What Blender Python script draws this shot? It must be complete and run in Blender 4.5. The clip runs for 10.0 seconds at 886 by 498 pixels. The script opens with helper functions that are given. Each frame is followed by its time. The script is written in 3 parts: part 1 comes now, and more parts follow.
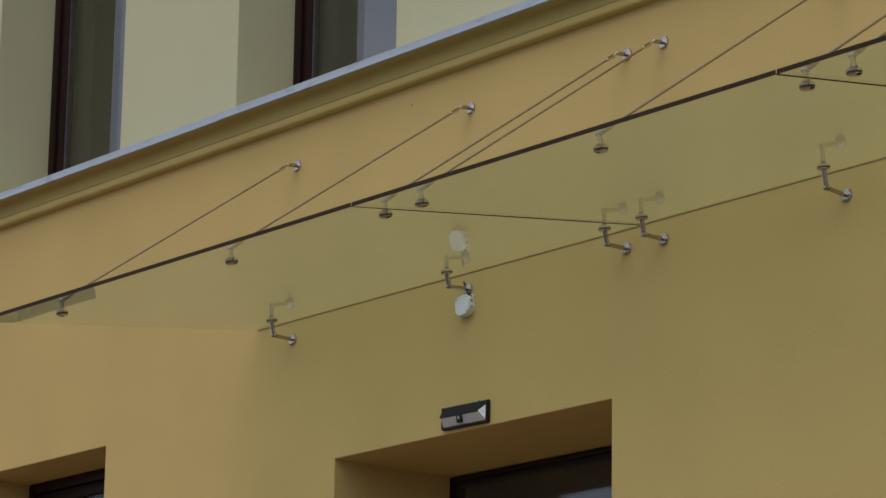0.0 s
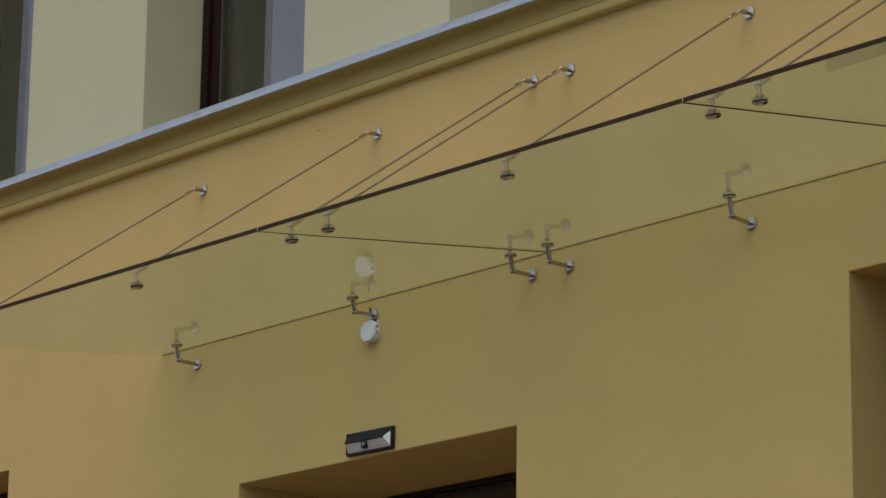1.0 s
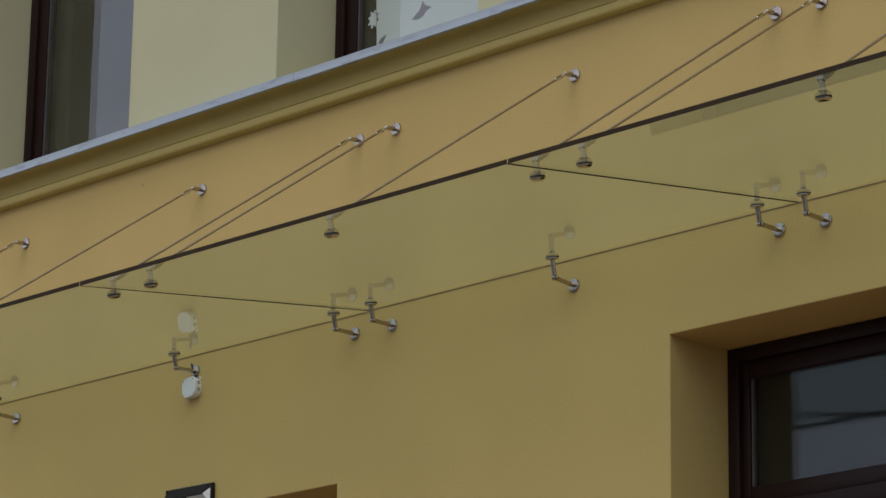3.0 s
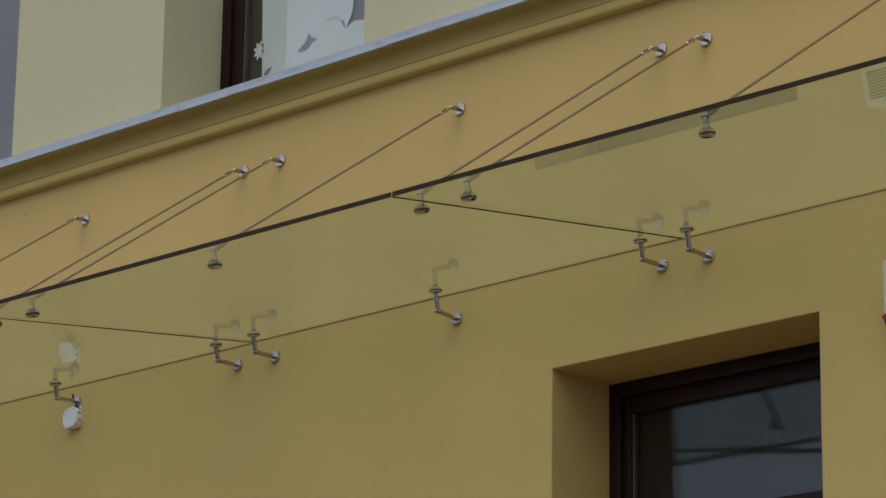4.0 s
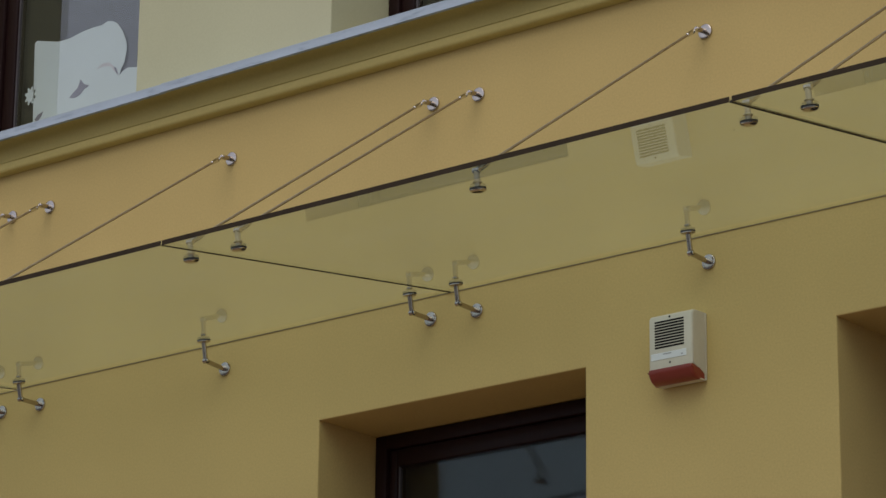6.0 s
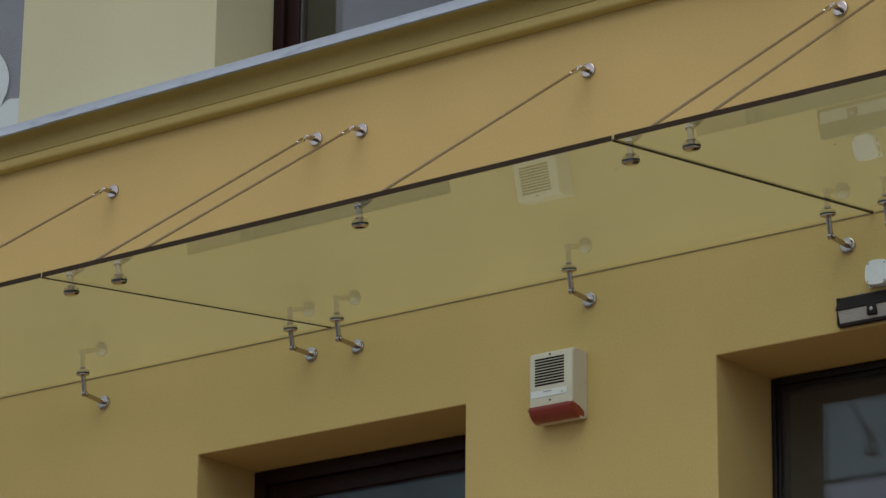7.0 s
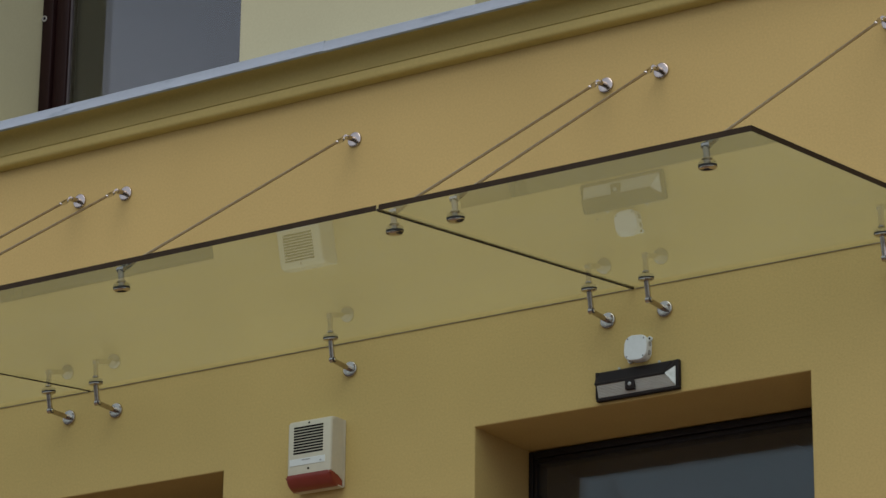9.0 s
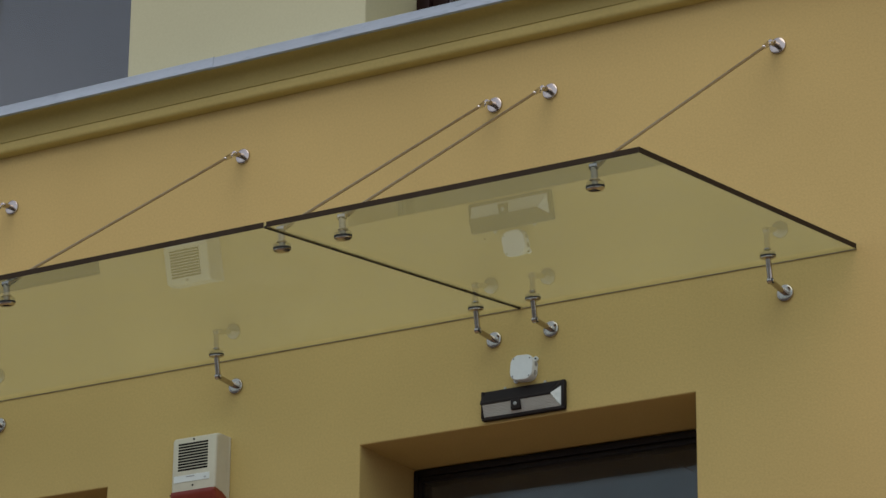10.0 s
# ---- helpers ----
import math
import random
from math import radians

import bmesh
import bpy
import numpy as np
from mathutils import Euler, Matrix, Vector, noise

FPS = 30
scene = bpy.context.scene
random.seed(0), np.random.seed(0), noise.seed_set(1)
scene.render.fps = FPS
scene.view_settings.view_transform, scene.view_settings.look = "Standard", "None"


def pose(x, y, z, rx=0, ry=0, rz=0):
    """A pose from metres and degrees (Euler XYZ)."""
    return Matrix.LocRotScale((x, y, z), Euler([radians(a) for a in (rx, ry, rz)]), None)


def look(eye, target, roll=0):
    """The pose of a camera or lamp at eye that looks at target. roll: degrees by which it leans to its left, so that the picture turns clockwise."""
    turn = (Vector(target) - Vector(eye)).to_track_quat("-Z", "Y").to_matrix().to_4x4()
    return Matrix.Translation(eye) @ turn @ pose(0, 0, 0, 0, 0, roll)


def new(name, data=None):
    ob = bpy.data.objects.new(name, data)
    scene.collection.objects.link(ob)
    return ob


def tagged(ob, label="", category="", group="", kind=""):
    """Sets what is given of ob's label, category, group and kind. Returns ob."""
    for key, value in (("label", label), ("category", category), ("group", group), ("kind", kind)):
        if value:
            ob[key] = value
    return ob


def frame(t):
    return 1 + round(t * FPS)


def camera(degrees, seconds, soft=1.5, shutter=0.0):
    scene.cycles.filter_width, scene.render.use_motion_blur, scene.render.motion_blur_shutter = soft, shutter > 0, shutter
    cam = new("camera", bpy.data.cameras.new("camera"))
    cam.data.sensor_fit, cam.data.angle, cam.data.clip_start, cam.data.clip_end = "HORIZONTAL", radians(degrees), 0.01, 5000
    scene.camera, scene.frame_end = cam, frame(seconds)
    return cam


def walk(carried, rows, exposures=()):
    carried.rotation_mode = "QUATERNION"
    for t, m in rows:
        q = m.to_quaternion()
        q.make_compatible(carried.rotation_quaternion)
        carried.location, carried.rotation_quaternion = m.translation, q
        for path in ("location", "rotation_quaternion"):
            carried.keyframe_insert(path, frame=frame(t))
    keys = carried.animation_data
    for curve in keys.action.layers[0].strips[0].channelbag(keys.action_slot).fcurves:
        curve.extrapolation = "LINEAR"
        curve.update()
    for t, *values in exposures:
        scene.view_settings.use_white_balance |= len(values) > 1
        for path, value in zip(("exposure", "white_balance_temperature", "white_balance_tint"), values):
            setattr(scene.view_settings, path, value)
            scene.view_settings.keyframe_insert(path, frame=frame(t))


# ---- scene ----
# the camera turns on a tripod on the lower ground before the house
cam = camera(15.708, 10.0, soft=1.5)
EYE = (9.54, -7.171, 0.10)
PATH = [
    (0, 50.796, 14.239, 0.864),
    (0.5, 49.976, 14.437, 0.906),
    (1, 49.072, 14.728, 0.814),
    (1.5, 48.428, 15.059, 0.852),
    (2, 47.618, 15.315, 0.822),
    (2.2, 47.281, 15.445, 0.826),
    (3.3, 45.221, 15.971, 0.849),
    (3.5, 44.795, 16.101, 0.853),
    (4, 43.674, 16.430, 0.820),
    (4.5, 42.524, 16.766, 0.801),
    (5, 41.378, 17.016, 0.716),
    (5.2, 40.962, 17.067, 0.696),
    (6.3, 38.799, 17.575, 0.582),
    (6.5, 38.385, 17.710, 0.561),
    (7, 37.184, 18.068, 0.588),
    (7.5, 36.028, 18.326, 0.583),
    (8, 34.927, 18.544, 0.498),
    (8.5, 33.918, 18.946, 0.517),
    (9, 32.731, 19.330, 0.542),
    (9.5, 31.689, 19.573, 0.516),
    (10, 30.602, 19.677, 0.472),
]
walk(cam, [(t, pose(*EYE, 90 + pitch, 0, yaw) @ pose(0, 0, 0, 0, 0, roll)) for t, yaw, pitch, roll in PATH], exposures=[(0.0, -0.07), (2.0, -0.08), (3.5, -0.08), (5.0, 0.0), (10.0, -0.01)])

# ---- light: bright overcast sky with a veiled sun behind the camera ----
SUN_ELEVATION, SUN_AZIMUTH = 52, 160
world = bpy.data.worlds.new("sky")
scene.world = world
world.use_nodes = True
wn = world.node_tree
sky = wn.nodes.new("ShaderNodeTexSky")
sky.sky_type, sky.sun_disc = "NISHITA", False
sky.sun_elevation, sky.sun_rotation = radians(SUN_ELEVATION), radians(SUN_AZIMUTH)
sky.air_density, sky.dust_density, sky.ozone_density = 1.0, 3.0, 1.0
wn.nodes["Background"].inputs["Strength"].default_value = 0.125
# a deck of cloud, light grey and uneven, hides most of the blue
cloud, cmap, lmap, cmix, deck, wmap, wco = (wn.nodes.new("ShaderNode" + k) for k in ("TexNoise", "MapRange", "MapRange", "Mix", "Mix", "Mapping", "TexCoord"))
cmix.data_type, deck.data_type, deck.blend_type = "RGBA", "RGBA", "MULTIPLY"
wmap.inputs["Scale"].default_value = (1.0, 1.0, 2.2)
cloud.inputs["Scale"].default_value, cloud.inputs["Detail"].default_value = 4.2, 6.0
for node, values in ((cmap, (0.35, 0.65, 0.62, 0.90)), (lmap, (0.30, 0.70, 0.80, 1.18))):
    for key, value in zip(("From Min", "From Max", "To Min", "To Max"), values):
        node.inputs[key].default_value = value
    wn.links.new(cloud.outputs["Fac"], node.inputs["Value"])
wn.links.new(wco.outputs["Generated"], wmap.inputs["Vector"])
wn.links.new(wmap.outputs[0], cloud.inputs["Vector"])
deck.inputs["Factor"].default_value = 1.0
deck.inputs["A"].default_value = (5.60, 5.95, 7.05, 1)
wn.links.new(lmap.outputs[0], deck.inputs["B"])
wn.links.new(cmap.outputs[0], cmix.inputs["Factor"])
wn.links.new(sky.outputs[0], cmix.inputs["A"])
wn.links.new(deck.outputs["Result"], cmix.inputs["B"])
wn.links.new(cmix.outputs["Result"], wn.nodes["Background"].inputs["Color"])
sun_data = bpy.data.lights.new("sun", "SUN")
sun_data.energy, sun_data.angle, sun_data.color = 0.80, radians(50), (1.0, 0.93, 0.82)
sun = new("sun", sun_data)
a = radians(SUN_AZIMUTH)
sun.matrix_world = look((0, 0, 0), (-math.sin(a) * math.cos(radians(SUN_ELEVATION)), -math.cos(a) * math.cos(radians(SUN_ELEVATION)), -math.sin(radians(SUN_ELEVATION))))


# ---- materials ----
def material(name, color, rough=0.6, metal=0.0, vary=0.0, scale=6.0, fine=0.0, fine_scale=200.0, bump=0.0, bump_scale=300.0, spec=0.5, stretch=(1, 1, 1), stain=None, stain_scale=1.2, stain_amount=0.0, stain_from=0.52):
    """Principled surface: broad variation, fine grain, stains with a colour of their own, and relief."""
    m = bpy.data.materials.new(name)
    m.use_nodes = True
    n, l = m.node_tree.nodes, m.node_tree.links
    b = n["Principled BSDF"]
    b.inputs["Base Color"].default_value = (*color, 1)
    b.inputs["Roughness"].default_value, b.inputs["Metallic"].default_value = rough, metal
    b.inputs["Specular IOR Level"].default_value = spec
    co = n.new("ShaderNodeTexCoord")
    mp = n.new("ShaderNodeMapping")
    mp.inputs["Scale"].default_value = stretch
    l.new(co.outputs["Object"], mp.inputs["Vector"])

    def noise_tex(s, detail=4.0):
        t = n.new("ShaderNodeTexNoise")
        t.inputs["Scale"].default_value, t.inputs["Detail"].default_value = s, detail
        l.new(mp.outputs[0], t.inputs["Vector"])
        return t.outputs["Fac"]

    def ramp(fac, lo, hi, out_lo, out_hi):
        r = n.new("ShaderNodeMapRange")
        for k, v in zip(("From Min", "From Max", "To Min", "To Max"), (lo, hi, out_lo, out_hi)):
            r.inputs[k].default_value = v
        l.new(fac, r.inputs["Value"])
        return r.outputs[0]

    last = None

    def mix(kind, fac, c2):
        nonlocal last
        x = n.new("ShaderNodeMix")
        x.data_type, x.blend_type = "RGBA", kind
        if isinstance(fac, float):
            x.inputs["Factor"].default_value = fac
        else:
            l.new(fac, x.inputs["Factor"])
        if last is None:
            x.inputs["A"].default_value = (*color, 1)
        else:
            l.new(last, x.inputs["A"])
        if isinstance(c2, tuple):
            x.inputs["B"].default_value = (*c2, 1)
        else:
            l.new(c2, x.inputs["B"])
        last = x.outputs["Result"]

    if vary:
        mix("MULTIPLY", 1.0, ramp(noise_tex(scale), 0.3, 0.7, 1 - vary, 1 + vary * 0.3))
    if fine:
        mix("MULTIPLY", 1.0, ramp(noise_tex(fine_scale, 2.0), 0.3, 0.7, 1 - fine, 1 + fine * 0.3))
    if stain:
        mix("MIX", ramp(noise_tex(stain_scale, 6.0), stain_from, stain_from + 0.2, 0.0, stain_amount), stain)
    if last:
        l.new(last, b.inputs["Base Color"])
    if bump:
        bp = n.new("ShaderNodeBump")
        bp.inputs["Strength"].default_value, bp.inputs["Distance"].default_value = bump, 0.002
        l.new(noise_tex(bump_scale, 5.0), bp.inputs["Height"])
        l.new(bp.outputs[0], b.inputs["Normal"])
    return m


def thin_glass(name, tint, gloss, base=0.08, dust=0.0, film=0.0, fall=4.0, mirror_tint=(1, 1, 1)):
    """One face of a clear pane: tinted see-through, with a mirror that grows towards grazing view."""
    m = bpy.data.materials.new(name)
    m.use_nodes = True
    n, l = m.node_tree.nodes, m.node_tree.links
    n.remove(n["Principled BSDF"])
    tr, gl, mx = n.new("ShaderNodeBsdfTransparent"), n.new("ShaderNodeBsdfGlossy"), n.new("ShaderNodeMixShader")
    tr.inputs["Color"].default_value = (*tint, 1)
    gl.inputs["Roughness"].default_value = 0.02
    gl.inputs["Color"].default_value = (*mirror_tint, 1)
    if gloss > 0:
        lw, pw, mr = n.new("ShaderNodeLayerWeight"), n.new("ShaderNodeMath"), n.new("ShaderNodeMapRange")
        lw.inputs["Blend"].default_value = 0.5
        pw.operation = "POWER"
        pw.inputs[1].default_value = fall
        l.new(lw.outputs["Facing"], pw.inputs[0])
        mr.inputs["To Min"].default_value, mr.inputs["To Max"].default_value = base, gloss
        l.new(pw.outputs[0], mr.inputs["Value"])
        l.new(mr.outputs[0], mx.inputs[0])
        l.new(tr.outputs[0], mx.inputs[1])
        l.new(gl.outputs[0], mx.inputs[2])
        out = mx
        if film:
            df, tx, fr, out = n.new("ShaderNodeBsdfDiffuse"), n.new("ShaderNodeTexNoise"), n.new("ShaderNodeMapRange"), n.new("ShaderNodeMixShader")
            df.inputs["Color"].default_value = (0.62, 0.60, 0.58, 1)
            tx.inputs["Scale"].default_value, tx.inputs["Detail"].default_value = 5.0, 6.0
            fr.inputs["From Min"].default_value, fr.inputs["From Max"].default_value = 0.3, 0.7
            fr.inputs["To Min"].default_value, fr.inputs["To Max"].default_value = film * 0.8, film * 1.2
            l.new(tx.outputs["Fac"], fr.inputs["Value"])
            l.new(fr.outputs[0], out.inputs[0])
            l.new(mx.outputs[0], out.inputs[1])
            l.new(df.outputs[0], out.inputs[2])
        l.new(out.outputs[0], n["Material Output"].inputs["Surface"])
    elif dust:
        df, tx, mr = n.new("ShaderNodeBsdfTranslucent"), n.new("ShaderNodeTexNoise"), n.new("ShaderNodeMapRange")
        df.inputs["Color"].default_value = (0.75, 0.75, 0.72, 1)
        tx.inputs["Scale"].default_value, tx.inputs["Detail"].default_value = 7.0, 6.0
        mr.inputs["From Min"].default_value, mr.inputs["From Max"].default_value = 0.3, 0.7
        mr.inputs["To Min"].default_value, mr.inputs["To Max"].default_value = dust * 0.7, dust * 1.3
        l.new(tx.outputs["Fac"], mr.inputs["Value"])
        l.new(mr.outputs[0], mx.inputs[0])
        l.new(tr.outputs[0], mx.inputs[1])
        l.new(df.outputs[0], mx.inputs[2])
        l.new(mx.outputs[0], n["Material Output"].inputs["Surface"])
    else:
        l.new(tr.outputs[0], n["Material Output"].inputs["Surface"])
    return m


OCHRE = material("ochre_plaster", (0.585, 0.428, 0.166), 0.9, vary=0.07, scale=1.9, fine=0.07, fine_scale=150, bump=0.30, bump_scale=220, spec=0.2, stain=(0.50, 0.360, 0.130), stain_scale=0.9, stain_amount=0.25)
CREAM = material("cream_plaster", (0.548, 0.530, 0.338), 0.9, vary=0.06, scale=1.5, fine=0.04, fine_scale=140, bump=0.2, bump_scale=260, spec=0.2, stain=(0.535, 0.500, 0.330), stain_scale=0.7, stain_amount=0.3)
MOULD = material("ochre_moulding_paint", (0.565, 0.450, 0.158), 0.75, vary=0.08, scale=3, fine=0.05, fine_scale=120, bump=0.2, bump_scale=120, spec=0.3)
ZINC = material("weathered_zinc_sheet", (0.375, 0.43, 0.485), 0.5, metal=0.1, vary=0.08, scale=5, fine=0.05, fine_scale=60, bump=0.12, bump_scale=25, stain=(0.15, 0.19, 0.23), stain_scale=15, stain_amount=0.75, stain_from=0.56, stretch=(0.8, 3.5, 3.5))
STEEL = material("brushed_stainless_steel", (0.49, 0.435, 0.385), 0.11, metal=1.0, vary=0.08, scale=60, bump=0.05, bump_scale=400)
# lighter copy of the steel, with the gleam of sky put into its colour
BRIGHT_STEEL = material("brightened_steel", (0.72, 0.69, 0.64), 0.22, metal=1.0, vary=0.06, scale=60)
CABLE = material("dull_steel_tie_rod", (0.42, 0.345, 0.235), 0.42, metal=0.8, vary=0.1, scale=40)
RUBBER = material("black_rubber", (0.018, 0.017, 0.016), 0.6, vary=0.1, scale=50)
EDGE = material("dark_glass_edge", (0.048, 0.035, 0.023), 0.7, vary=0.2, scale=12, spec=0.05)
JOINT = material("joint_sealant", (0.026, 0.021, 0.014), 0.6, vary=0.1, scale=30, spec=0.2)
WALL_SEAL = material("wall_sealant", (0.27, 0.235, 0.165), 0.7, vary=0.15, scale=25, spec=0.2)
BROWN = material("dark_brown_window_paint", (0.019, 0.0072, 0.0068), 0.45, spec=0.2, vary=0.15, scale=14, bump=0.08, bump_scale=60, stretch=(6, 6, 0.6))
BLACK_ALU = material("black_aluminium_frame", (0.015, 0.013, 0.013), 0.5, spec=0.25, vary=0.1, scale=20)
SEAL = material("grey_window_gasket", (0.10, 0.09, 0.095), 0.8, spec=0.1, vary=0.1, scale=30)
HANDLE = material("pale_grey_handle", (0.42, 0.42, 0.40), 0.4, vary=0.05, scale=40)
WHITE_PLASTIC = material("white_plastic", (0.76, 0.79, 0.80), 0.42, vary=0.03, scale=20, fine=0.03, fine_scale=90)
CREAM_PLASTIC = material("aged_cream_plastic", (0.57, 0.52, 0.405), 0.5, vary=0.06, scale=14, fine=0.03, fine_scale=80)
LABEL_WHITE = material("white_label_film", (0.70, 0.72, 0.70), 0.35, vary=0.04, scale=30)
LABEL_GREY = material("grey_print", (0.35, 0.35, 0.35), 0.5)
RED_LENS = material("dull_red_lens", (0.235, 0.034, 0.020), 0.32, vary=0.15, scale=20)
DARK_HOLE = material("black_recess", (0.006, 0.006, 0.006), 0.9, spec=0.05)
BLACK_PLASTIC = material("black_plastic", (0.022, 0.016, 0.015), 0.5, vary=0.12, scale=25, spec=0.15)
SOLAR = material("solar_cell", (0.014, 0.010, 0.010), 0.45, vary=0.15, scale=40, spec=0.15)
DIFFUSER = material("ribbed_grey_diffuser", (0.50, 0.49, 0.46), 0.25, vary=0.06, scale=30)
SENSOR = material("sensor_dome", (0.38, 0.39, 0.40), 0.25)
MIRROR_LENS = material("silvered_end_lens", (0.80, 0.80, 0.77), 0.25, metal=0.3, vary=0.2, scale=60)
PAPER = material("white_paper", (0.60, 0.67, 0.68), 0.85, vary=0.04, scale=4)
PAPER_SHADE = material("pale_grey_paper", (0.55, 0.53, 0.55), 0.85, vary=0.05, scale=12)
PAPER_GREY = material("violet_grey_paper", (0.20, 0.19, 0.23), 0.85, vary=0.05, scale=12)
NET = material("beige_curtain", (0.125, 0.12, 0.09), 0.9, vary=0.1, scale=8, stretch=(8, 8, 0.5))
ROOM = material("dim_room_paint", (0.22, 0.195, 0.165), 0.9, vary=0.06, scale=1.0)
# unseen ground near the house, coloured to throw warm light up the wall
BOUNCE_GROUND = material("warm_bounce_ground", (0.340, 0.236, 0.160), 0.9, vary=0.2, scale=0.9, fine=0.25, fine_scale=70, bump=0.5, bump_scale=80)
ASPHALT = material("asphalt_ground", (0.085, 0.074, 0.063), 0.9, vary=0.2, scale=0.6, fine=0.3, fine_scale=60, bump=0.5, bump_scale=80)
# lighter, browner copy of the room paint, lifts the dark behind two windows
ROOM_WARM = material("lifted_room_paint", (0.36, 0.285, 0.24), 0.9, vary=0.06, scale=1.0)
CONCRETE = material("grey_concrete", (0.30, 0.29, 0.27), 0.85, vary=0.15, scale=3, fine=0.1, fine_scale=90)
ROOFING = material("grey_roof_sheet", (0.18, 0.18, 0.19), 0.6, vary=0.15, scale=2)
CANOPY_UNDER = thin_glass("canopy_glass_under", (0.868, 0.933, 0.900), 0.80, 0.062)
CANOPY_TOP = thin_glass("canopy_glass_top", (0.868, 0.933, 0.900), 0.0, dust=0.052)
CLEAR = thin_glass("clear_polished_edge", (0.96, 0.97, 0.95), 0.0)
PANE_FRONT = thin_glass("window_glass", (0.955, 0.96, 0.96), 0.55, 0.068, fall=2.8)
# copy of the window glass, mirror weakened and blued to dim its reflections
LOW_PANE = thin_glass("dimmed_window_glass", (0.95, 0.955, 0.96), 0.40, 0.033, film=0.007, mirror_tint=(0.88, 0.93, 1.0))
# door glass with a pale haze put in to lift its dark parts
HAZED_PANE = thin_glass("hazed_door_glass", (0.94, 0.95, 0.955), 0.5, 0.050, film=0.036, mirror_tint=(0.90, 0.94, 1.0))


# ---- building helpers ----
def box(bm, x0, x1, y0, y1, z0, z1, mat=0):
    v = [bm.verts.new(p) for p in ((x0, y0, z0), (x1, y0, z0), (x1, y1, z0), (x0, y1, z0), (x0, y0, z1), (x1, y0, z1), (x1, y1, z1), (x0, y1, z1))]
    out = []
    for q in ((3, 2, 1, 0), (4, 5, 6, 7), (0, 1, 5, 4), (1, 2, 6, 5), (2, 3, 7, 6), (3, 0, 4, 7)):
        f = bm.faces.new([v[i] for i in q])
        f.material_index = mat
        out.append(f)
    return out


def rounded(bm, width, seg=2):
    bmesh.ops.bevel(bm, geom=list(bm.edges), offset=width, segments=seg, affect="EDGES", profile=0.5)
    return bm


def rbox(x0, x1, y0, y1, z0, z1, r=0.003, seg=2):
    bm = bmesh.new()
    box(bm, x0, x1, y0, y1, z0, z1)
    return rounded(bm, r, seg)


def lathe(bm, p0, p1, profile, seg=20):
    """A turned body on the axis p0-p1; profile: (metres along, radius)."""
    p0, axis = Vector(p0), (Vector(p1) - Vector(p0)).normalized()
    u = axis.orthogonal().normalized()
    w = axis.cross(u)
    rings = []
    for s, r in profile:
        c = p0 + axis * s
        if r < 1e-6:
            rings.append([bm.verts.new(c)])
        else:
            rings.append([bm.verts.new(c + (u * math.cos(k * math.tau / seg) + w * math.sin(k * math.tau / seg)) * r) for k in range(seg)])
    for a_, b_ in zip(rings, rings[1:]):
        for k in range(seg):
            k2 = (k + 1) % seg
            if len(a_) == 1 and len(b_) > 1:
                bm.faces.new((a_[0], b_[k2], b_[k]))
            elif len(b_) == 1 and len(a_) > 1:
                bm.faces.new((a_[k], a_[k2], b_[0]))
            elif len(a_) > 1:
                bm.faces.new((a_[k], a_[k2], b_[k2], b_[k]))
    for ring, flip in ((rings[0], True), (rings[-1], False)):
        if len(ring) > 1:
            bm.faces.new(ring[::-1] if flip else ring)
    return bm


def rod(p0, p1, r, seg=16, chamfer=0.0):
    n = (Vector(p1) - Vector(p0)).length
    c = chamfer
    prof = [(0, r), (n, r)] if not c else [(0, r - c), (c, r), (n - c, r), (n, r - c)]
    return lathe(bmesh.new(), p0, p1, prof, seg)


def smooth_by_angle(me, degrees=35):
    for p in me.polygons:
        p.use_smooth = True
    bm = bmesh.new()
    bm.from_mesh(me)
    for e in bm.edges:
        if len(e.link_faces) == 2 and e.calc_face_angle(0) > radians(degrees):
            e.smooth = False
    bm.to_mesh(me)
    bm.free()


def mesh_of(name, bm, mats, smooth=True):
    bmesh.ops.recalc_face_normals(bm, faces=bm.faces)
    me = bpy.data.meshes.new(name)
    bm.to_mesh(me)
    bm.free()
    for m in mats if isinstance(mats, (list, tuple)) else [mats]:
        me.materials.append(m)
    if smooth:
        smooth_by_angle(me)
    return me


def part(name, bm, mats, parent, label="", smooth=True):
    ob = new(name, mesh_of(name, bm, mats, smooth))
    ob.parent = parent
    return tagged(ob, label)


def thing(name, m, label, category, group="", kind=""):
    e = new(name)
    e.empty_display_size = 0.1
    e.matrix_world = m
    return tagged(e, label, category, group, kind)


def setting(name, bm, mats, label, category, smooth=False):
    return tagged(new(name, mesh_of(name, bm, mats, smooth)), label, category, kind="structure")


def extrude_x(profile, x0, x1, closed=True):
    """A moulding: (y, z) points swept along x."""
    bm = bmesh.new()
    a_ = [bm.verts.new((x0, y, z)) for y, z in profile]
    b_ = [bm.verts.new((x1, y, z)) for y, z in profile]
    k = len(profile)
    for i in range(k if closed else k - 1):
        bm.faces.new((a_[i], b_[i], b_[(i + 1) % k], a_[(i + 1) % k]))
    if closed:
        bm.faces.new(a_[::-1])
        bm.faces.new(b_)
    return bm


def outline_slab(points, depth):
    """A flat piece of the given outline (x, z), thick in y from 0 to depth."""
    bm = bmesh.new()
    a_ = [bm.verts.new((x, 0, z)) for x, z in points]
    b_ = [bm.verts.new((x, depth, z)) for x, z in points]
    bm.faces.new(a_)
    bm.faces.new(b_[::-1])
    k = len(points)
    for i in range(k):
        bm.faces.new((a_[i], b_[i], b_[(i + 1) % k], a_[(i + 1) % k]))
    return bm


